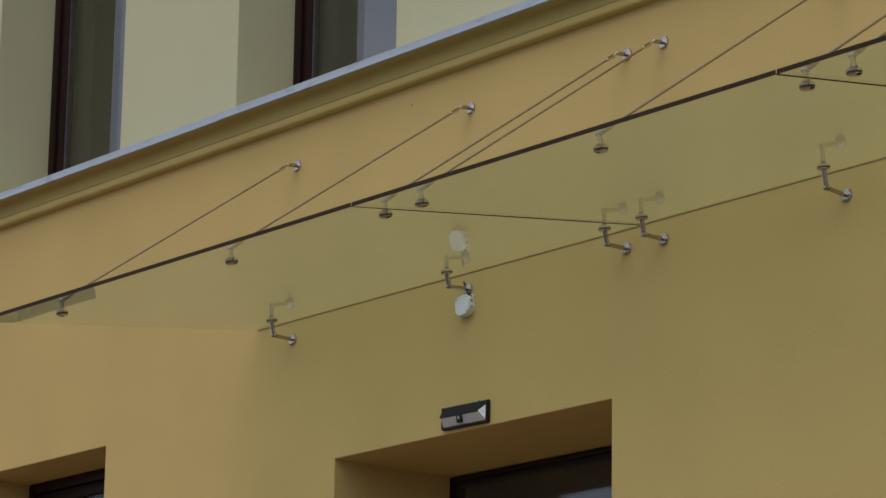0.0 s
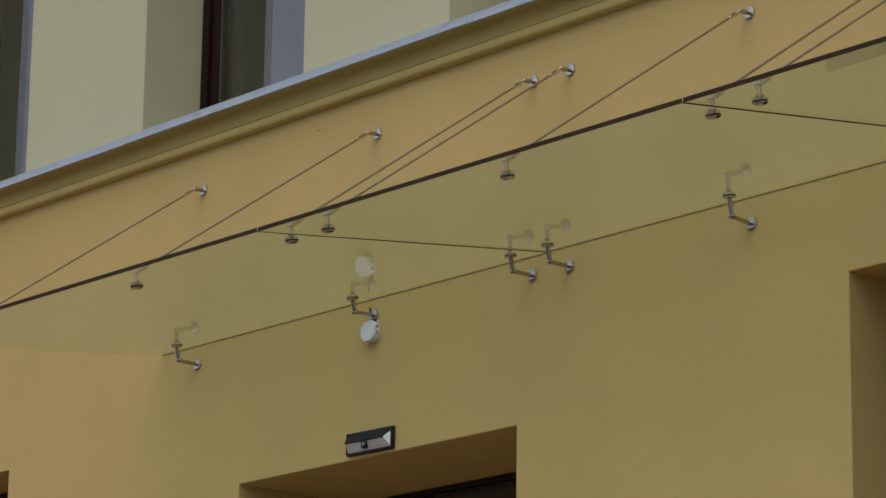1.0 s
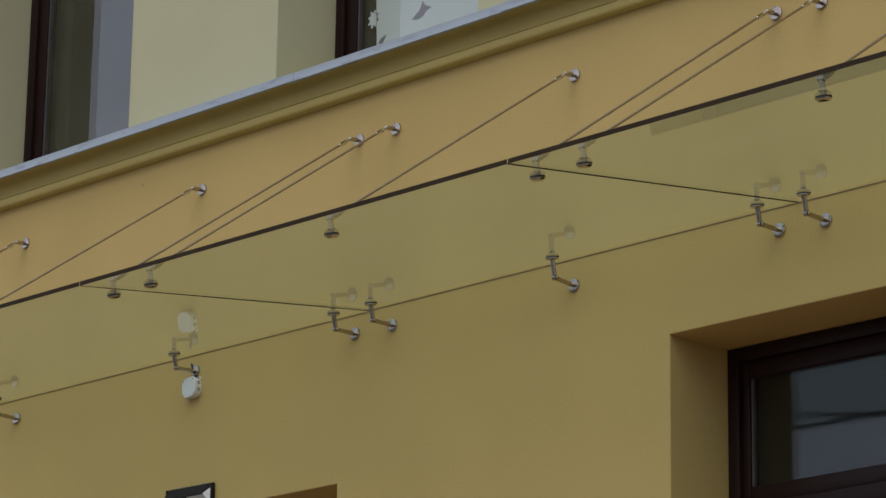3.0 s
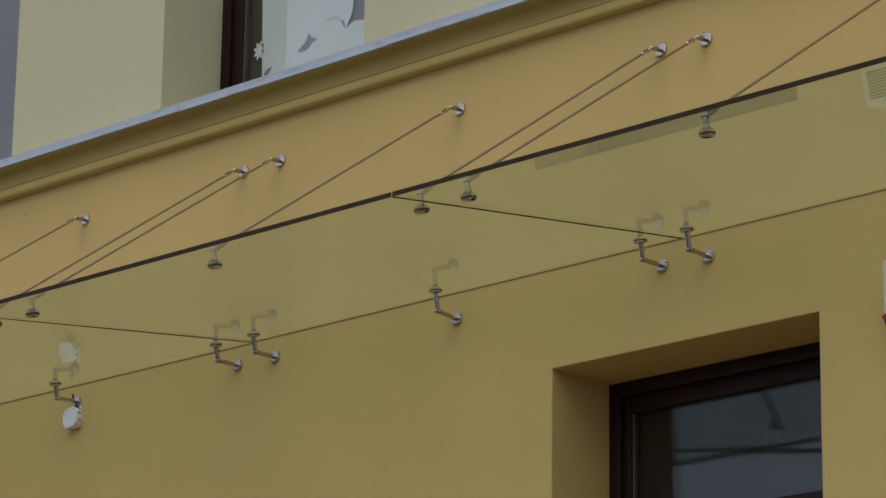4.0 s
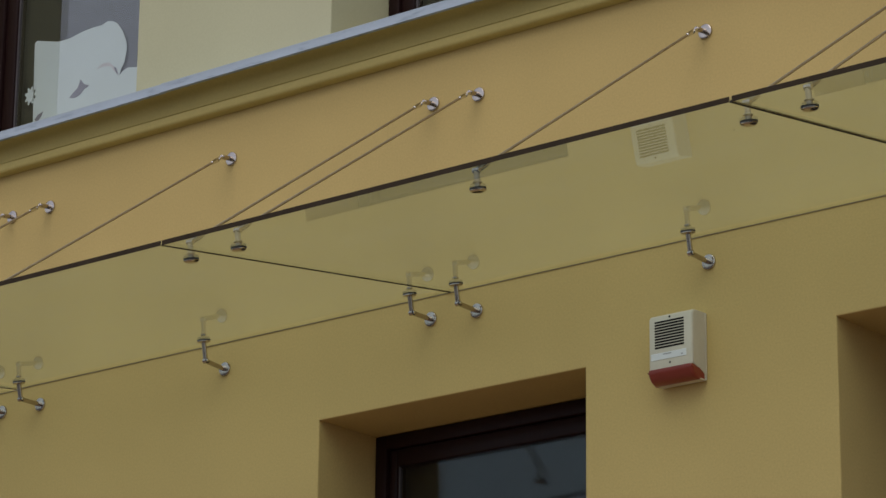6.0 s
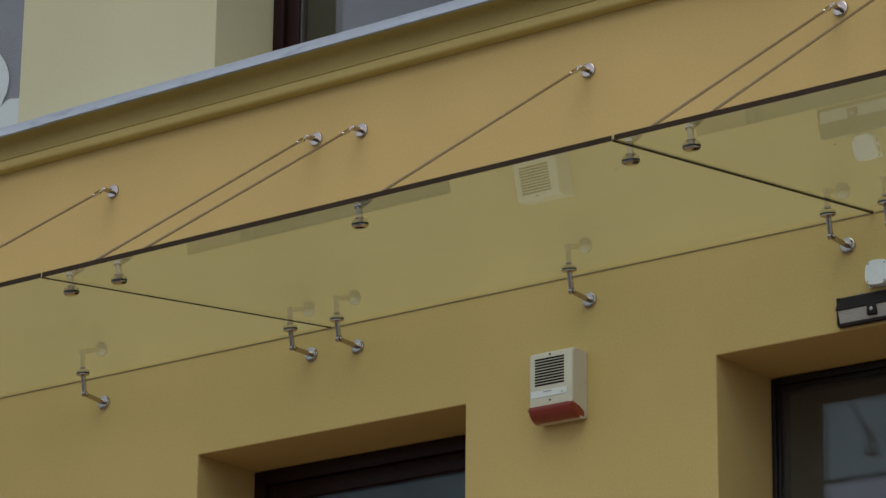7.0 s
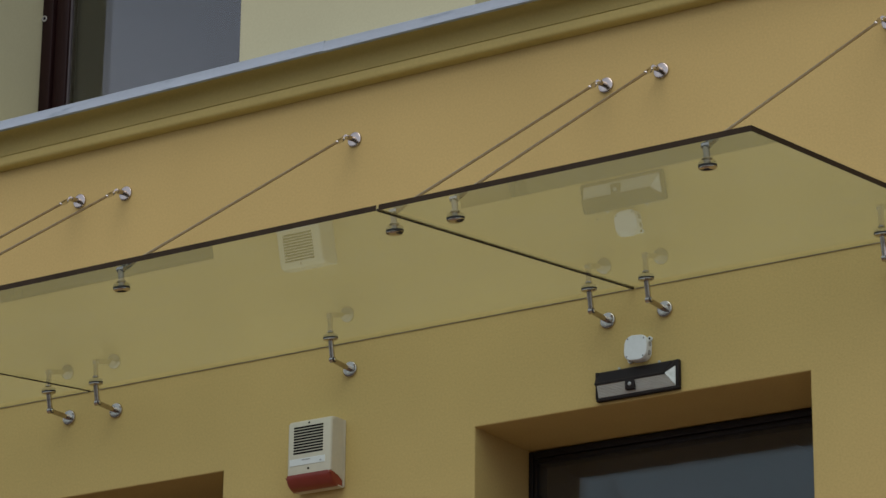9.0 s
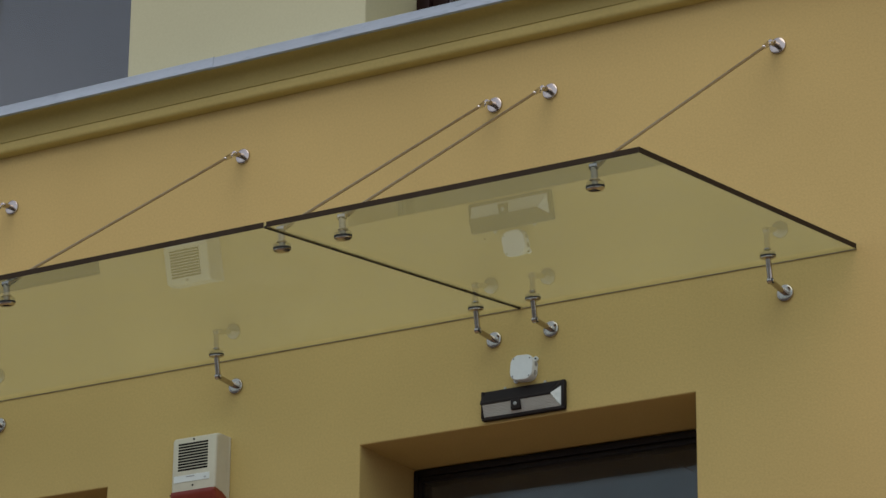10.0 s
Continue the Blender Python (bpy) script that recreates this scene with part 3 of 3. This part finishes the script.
def tie_rod(x, dz):
    """A rod from the wall down to a clamp through the outer edge of the glass."""
    zr = 3.480 + dz
    e = thing("tie_rod", pose(x, 0, zr), "thin steel tie rod from wall to canopy edge", "tie rod", "tie rods over the canopy")
    yf = -1.046
    g = Vector((0, yf, under(x, yf) - zr))
    part("rosette", dome((0, 0, 0), (0, -1, 0), 0.0235, 0.0065), STEEL, e)
    pivot = Vector((0, -0.046, -0.006))
    part("eye", rod((0, -0.006, 0), pivot + Vector((0, -0.004, 0)), 0.0075, chamfer=0.001), STEEL, e)
    low = g + N * (THICK + 0.032)
    run = (low - pivot).normalized()
    for side in (-1, 1):
        o = Vector((side * 0.0065, 0, 0))
        bm = rod(pivot + o - run * 0.008, pivot + o + run * 0.026, 0.0036, 10, 0.001)
        part("fork", bm, BRIGHT_STEEL, e)
    part("pin", rod(pivot + Vector((-0.0125, 0, 0)), pivot + Vector((0.0125, 0, 0)), 0.004, 10), STEEL, e)
    part("terminal", lathe(bmesh.new(), pivot + run * 0.020, low, [(0, 0.0055), (0.003, 0.0072), (0.020, 0.0070), (0.036, 0.0058), (0.038, 0.004)], 14), BRIGHT_STEEL, e)
    part("rod", rod(pivot + run * 0.05, low - run * 0.03, 0.0040, 12), CABLE, e, "dull steel rod")
    part("lower_terminal", lathe(bmesh.new(), low, pivot, [(0, 0.0075), (0.006, 0.0088), (0.040, 0.0085), (0.062, 0.006), (0.065, 0.004)], 14), STEEL, e)
    kn = lathe(bmesh.new(), low + Vector((-0.011, 0, 0)), low + Vector((0.011, 0, 0)), [(0, 0.006), (0.002, 0.0085), (0.020, 0.0085), (0.022, 0.006)], 14)
    part("knuckle", kn, STEEL, e)
    # stud and collar take the duller steel to mute their sky reflection
    part("stud", rod(g, low, 0.0080, chamfer=0.001), CABLE, e)
    part("collar", lathe(bmesh.new(), g + N * THICK, low, [(0, 0.0125), (0.002, 0.0125), (0.004, 0.0085)], 18), CABLE, e)
    part("gasket", lathe(bmesh.new(), g - N * 0.0048, g, [(0, 0.0222), (0.0048, 0.0222)], 24), RUBBER, e, "black rubber gasket")
    part("cap", lathe(bmesh.new(), g - N * 0.0045, g - N, [(0, 0.0215), (0.003, 0.0213), (0.0065, 0.017), (0.0085, 0.009), (0.0086, 0)], 24), STEEL, e)


for x, db, dr in zip(XB, DB, DR):
    wall_bracket(x, db)
    tie_rod(x, dr)


# ---- alarm siren ----
def alarm_siren(x, z):
    """Lower left back corner at x, z on the wall; 0.145 wide, 0.202 high, 0.072 deep."""
    e = thing("alarm_siren", pose(x, 0, z), "cream plastic alarm siren with a dull red light on the wall", "alarm siren")
    W, H, D = 0.150, 0.199, 0.072
    part("back_plate", rbox(-0.001, W + 0.0015, -0.010, 0.0, 0.004, H + 0.001, 0.003), CREAM_PLASTIC, e)
    body = extrude_x([(-0.010, 0.020), (-0.036, 0.034), (-0.058, 0.036), (-D, 0.040), (-D, H - 0.010), (-D + 0.005, H - 0.003), (-D + 0.012, H), (-0.010, H)], 0.0, W)
    side = [ed for ed in body.edges if abs(ed.verts[0].co.x - ed.verts[1].co.x) < 1e-6 and ed.verts[0].co.y < -0.05 and ed.verts[1].co.y < -0.05]
    bmesh.ops.bevel(body, geom=side, offset=0.009, segments=4, affect="EDGES", profile=0.5)
    b = part("body", body, CREAM_PLASTIC, e)
    for k in range(10):
        z0 = 0.0995 + k * 0.00825
        part("grille_slot", rbox(0.0225, 0.1225, -D - 0.0010, -D + 0.002, z0, z0 + 0.0050, 0.0004, 1), DARK_HOLE, b, "black sound slot" if k == 0 else "")
    part("nameplate", rbox(0.010, 0.130, -D - 0.0012, -D + 0.003, 0.066, 0.086, 0.0005, 1), LABEL_WHITE, e, "white label with small grey print")
    part("print_line", rbox(0.052, 0.080, -D - 0.0022, -D - 0.0012, 0.0795, 0.0825, 0.0002, 1), LABEL_GREY, e)
    part("print_mark", rbox(0.113, 0.119, -D - 0.0022, -D - 0.0012, 0.0710, 0.0750, 0.0002, 1), LABEL_GREY, e)
    for z0 in (0.1875, 0.0545):
        part("screw", lathe(bmesh.new(), (0.074, -D + 0.002, z0), (0.074, -D - 1, z0), [(0, 0.0030), (0.0030, 0.0030)], 12), DARK_HOLE, e, "dark screw hole")
    lens = extrude_x([(-0.012, 0.004), (-0.030, 0.0015), (-0.041, 0.0010), (-0.050, 0.0028), (-0.058, 0.0068), (-0.0645, 0.0125), (-0.0695, 0.0195), (-0.0727, 0.0270), (-0.0742, 0.0340), (-0.0745, 0.040), (-0.070, 0.042), (-0.030, 0.042), (-0.012, 0.032)], -0.003, W - 0.001)
    tip = [ed for ed in lens.edges if abs(ed.verts[0].co.x - ed.verts[1].co.x) < 1e-6 and ed.verts[0].co.y < -0.039 and ed.verts[1].co.y < -0.039]
    bmesh.ops.bevel(lens, geom=tip, offset=0.010, segments=4, affect="EDGES", profile=0.5)
    part("light_lens", lens, RED_LENS, e, "dull red strobe lens")
    part("bottom_tray", rbox(0.004, W, -0.034, -0.006, 0.001, 0.0065, 0.0025), CREAM_PLASTIC, e)
    return e


alarm_siren(4.462, 2.4365)


# ---- solar wall lamps ----
def facets(verts, faces):
    bm_ = bmesh.new()
    v = [bm_.verts.new(p) for p in verts]
    for q in faces:
        bm_.faces.new([v[i] for i in q])
    return bm_


def solar_lamp(m, label):
    """A shallow hipped lamp, 0.254 wide and 0.084 high: dark solar slope above a ribbed diffuser, in a black rim."""
    e = thing("solar_wall_lamp", m, label, "wall lamp", "solar lamps over the doors")
    W, H = 0.254, 0.084
    RY, RZ = -0.028, 0.046
    part("back_plate", rbox(0, W, -0.012, 0, 0, H, 0.0056, 3), BLACK_PLASTIC, e)
    part("side_rim", rbox(0.0005, 0.0085, -0.0185, -0.010, 0.007, H - 0.002, 0.002), BLACK_PLASTIC, e)
    part("lower_rim", rbox(0.001, W - 0.001, -0.016, -0.010, 0.001, 0.009, 0.002), BLACK_PLASTIC, e)
    part("side_rim", rbox(W - 0.011, W - 0.001, -0.016, -0.010, 0.009, H - 0.002, 0.002), BLACK_PLASTIC, e)
    part("roof", facets([(0.003, -0.011, H - 0.003), (W - 0.011, -0.011, H - 0.003), (W - 0.036, RY, RZ + 0.002), (0.003, RY, RZ + 0.002), (0.003, RY, RZ - 0.002), (W - 0.036, RY, RZ - 0.002), (W - 0.011, -0.011, RZ + 0.010), (0.003, -0.011, RZ - 0.002)],
                        [(0, 1, 2, 3), (3, 2, 5, 4), (4, 5, 6, 7), (0, 3, 4, 7), (1, 6, 5, 2), (0, 7, 6, 1)]), BLACK_PLASTIC, e, smooth=False)
    part("solar_panel", facets([(0.012, -0.0145, H - 0.0065), (W - 0.022, -0.0145, H - 0.0065), (W - 0.042, RY + 0.002, RZ + 0.0065), (0.012, RY + 0.002, RZ + 0.0065),
                                (0.012, -0.0125, H - 0.0085), (W - 0.022, -0.0125, H - 0.0085), (W - 0.042, RY + 0.004, RZ + 0.0045), (0.012, RY + 0.004, RZ + 0.0045)],
                               [(0, 1, 2, 3), (7, 6, 5, 4), (0, 4, 5, 1), (1, 5, 6, 2), (2, 6, 7, 3), (3, 7, 4, 0)]), SOLAR, e, "dark solar cell panel", smooth=False)
    n = 9
    bm_ = bmesh.new()
    rows = []
    for k in range(n):
        for s_, d in ((k / n, 0.0), ((k + 0.55) / n, 0.0016)):
            y, z = -0.014 + (RY + 0.003 + 0.014) * s_ - d, 0.010 + (RZ - 0.012) * s_
            rows.append([bm_.verts.new((0.0088, y, z)), bm_.verts.new((W - 0.012 - 0.024 * s_, y, z))])
    rows.append([bm_.verts.new((0.0088, -0.011, RZ - 0.002)), bm_.verts.new((W - 0.036, -0.011, RZ - 0.002))])
    for r0, r1 in zip(rows, rows[1:]):
        bm_.faces.new((r0[0], r0[1], r1[1], r1[0]))
    bm_.faces.new([r[0] for r in rows])
    part("diffuser", bm_, DIFFUSER, e, "ribbed pale grey diffuser", smooth=False)
    part("end_lens", facets([(W - 0.036, RY - 0.001, RZ - 0.001), (W - 0.012, -0.0125, 0.066), (W - 0.012, -0.0125, 0.011), (W - 0.036, -0.011, 0.040)],
                            [(0, 2, 1), (0, 1, 3), (0, 3, 2), (1, 2, 3)]), MIRROR_LENS, e, "silvery faceted end lens", smooth=False)
    s = part("sensor_housing", rbox(0.097, 0.125, RY - 0.001, -0.014, 0.017, RZ - 0.001, 0.002), BLACK_PLASTIC, e)
    part("sensor", lathe(bmesh.new(), (0.111, RY - 0.0008, 0.032), (0.111, -1.0, 0.032), [(0, 0.0054), (0.0010, 0.0050), (0.0020, 0.0035), (0.0024, 0)], 16), SENSOR, s, "pale motion sensor dome")
    for x in (0.064, 0.186):
        part("mounting_tab", rbox(x, x + 0.007, -0.008, -0.001, H - 0.003, H + 0.0055, 0.001, 1), HANDLE, e)
    return e


solar_lamp(pose(5.431, 0, 2.560), "black solar wall lamp with grey diffuser over the door")
solar_lamp(pose(0.774, 0, 2.2985, 0, 0.8, 0), "black solar wall lamp above the deep doorway")


# ---- junction boxes ----
def junction_box(m, label, size=1.0, cable=False):
    """A round-cornered white box about 0.07 across and 0.03 deep; its origin is the middle of its back."""
    e = thing("junction_box", m, label, "junction box", "junction boxes under the canopy")

    def slab(half, r, y0, y1):
        pts = []
        for cx, cz, a0 in ((1, 1, 0), (-1, 1, 90), (-1, -1, 180), (1, -1, 270)):
            for k in range(7):
                t = radians(a0 + 15 * k)
                pts.append(((half - r) * cx + r * math.cos(t), (half - r) * cz + r * math.sin(t)))
        bm_ = bmesh.new()
        rings = []
        for s, y in ((0.94, y1), (1.0, y1 + 0.004), (1.0, y0)):
            rings.append([bm_.verts.new((x * s, y, z * s)) for x, z in pts])
        for a_, b_ in zip(rings, rings[1:]):
            for k in range(len(pts)):
                k2 = (k + 1) % len(pts)
                bm_.faces.new((a_[k], a_[k2], b_[k2], b_[k]))
        bm_.faces.new(rings[0][::-1])
        bm_.faces.new(rings[-1])
        return bm_

    b = part("body", slab(0.0335 * size, 0.023 * size, 0.0, -0.022), WHITE_PLASTIC, e)
    part("lid", slab(0.0355 * size, 0.0245 * size, -0.022, -0.031), WHITE_PLASTIC, e)
    for cx in (-1, 1):
        for cz in (-1, 1):
            c = (cx * 0.0245 * size, -0.0300, cz * 0.0245 * size)
            part("screw", lathe(bmesh.new(), c, (c[0], -1, c[2]), [(0, 0.0021), (0.0013, 0.0021)], 10), SEAL, e)
    q = 0.0285 * size
    for cx, cz in ((1, 1), (-1, -1)):
        ear = part("mounting_ear", lathe(bmesh.new(), (cx * q, 0, cz * q), (cx * q, -1, cz * q), [(0, 0.0066), (0.006, 0.0066)], 14), WHITE_PLASTIC, b)
        part("screw", lathe(bmesh.new(), (cx * q, -0.005, cz * q), (cx * q, -1, cz * q), [(0, 0.0030), (0.003, 0.0026)], 10), DARK_HOLE, ear, "dark fixing screw")
    for k in (-1, 1):
        part("knockout", lathe(bmesh.new(), (0.0322 * size, -0.012, 0.012 * k), (1, -0.012, 0.012 * k), [(0, 0.007), (0.0022, 0.007)], 14), SENSOR, b)
    if cable:
        a_, b_ = Vector((0.021, -0.0048, 0.028)), Vector((-0.007, -0.0044, 0.088))
        part("cable_stub", lathe(bmesh.new(), a_, b_, [(0, 0.0044), ((b_ - a_).length, 0.0044), ((b_ - a_).length + 0.005, 0.0030), ((b_ - a_).length + 0.014, 0.0)], 10), RUBBER, e, "black cable end with a pointed tip")
    return e


junction_box(pose(5.562, 0, 2.689, 0, 4, 0), "white plastic junction box above the solar lamp")
junction_box(pose(0.896, 0, 2.7385, 0, -6, 0), "white plastic junction box tilted below a bracket", 1.06, cable=True)

# a plugged drill hole high on the wall
tagged(new("wall_plug", mesh_of("wall_plug", lathe(bmesh.new(), (0.551, 0.001, 3.570), (0.551, -1, 3.570), [(0, 0.0030), (0.0018, 0.0030), (0.0022, 0.0012), (0.0023, 0)], 10), RUBBER)), "tiny dark wall plug in the ochre render", "wall plug")


# ---- street behind the camera: a bundled overhead line between two poles, mirrored in the windows ----
LINE_A, LINE_B, SAG = Vector((-33.0, -3.93, 9.14)), Vector((13.0, -41.33, 9.14)), 0.85
for p in (LINE_A, LINE_B):
    e = thing("utility_pole", pose(p.x, p.y, -1.6), "plain grey concrete utility pole carrying the overhead line", "utility pole", "poles of the overhead line")
    part("post", lathe(bmesh.new(), (0, 0, -0.3), (0, 0, 1), [(0, 0.17), (0.6, 0.165), (11.0, 0.10), (11.03, 0.07)], 16), CONCRETE, e)
    part("hook", rod((0, 0, p.z + 1.6), (0.16, 0, p.z + 1.6), 0.012, 8), STEEL, e)


def strand(turn):
    """One insulated strand, wound loosely round the bundle's sagging axis."""
    n, r, seg = 240, 0.016, 6
    rings = []
    side = (LINE_B - LINE_A).cross(Vector((0, 0, 1))).normalized()
    for k in range(n + 1):
        u = k / n
        c = LINE_A.lerp(LINE_B, u) - Vector((0, 0, SAG * 4 * u * (1 - u)))
        ph = turn + u * 95.0
        c += side * math.cos(ph) * 0.018 + Vector((0, 0, math.sin(ph) * 0.018))
        rings.append([c + side * math.cos(q * math.tau / seg) * r + Vector((0, 0, math.sin(q * math.tau / seg) * r)) for q in range(seg)])
    bm_ = bmesh.new()
    vs = [[bm_.verts.new(p) for p in ring] for ring in rings]
    for a_, b_ in zip(vs, vs[1:]):
        for q in range(seg):
            bm_.faces.new((a_[q], a_[(q + 1) % seg], b_[(q + 1) % seg], b_[q]))
    bm_.faces.new(vs[0][::-1])
    bm_.faces.new(vs[-1])
    return bm_


line = thing("overhead_cable", pose(0, 0, 0), "black twisted overhead cable bundle hung between two poles", "cable")
for turn in (0.0, math.pi):
    part("strand", strand(turn), RUBBER, line)
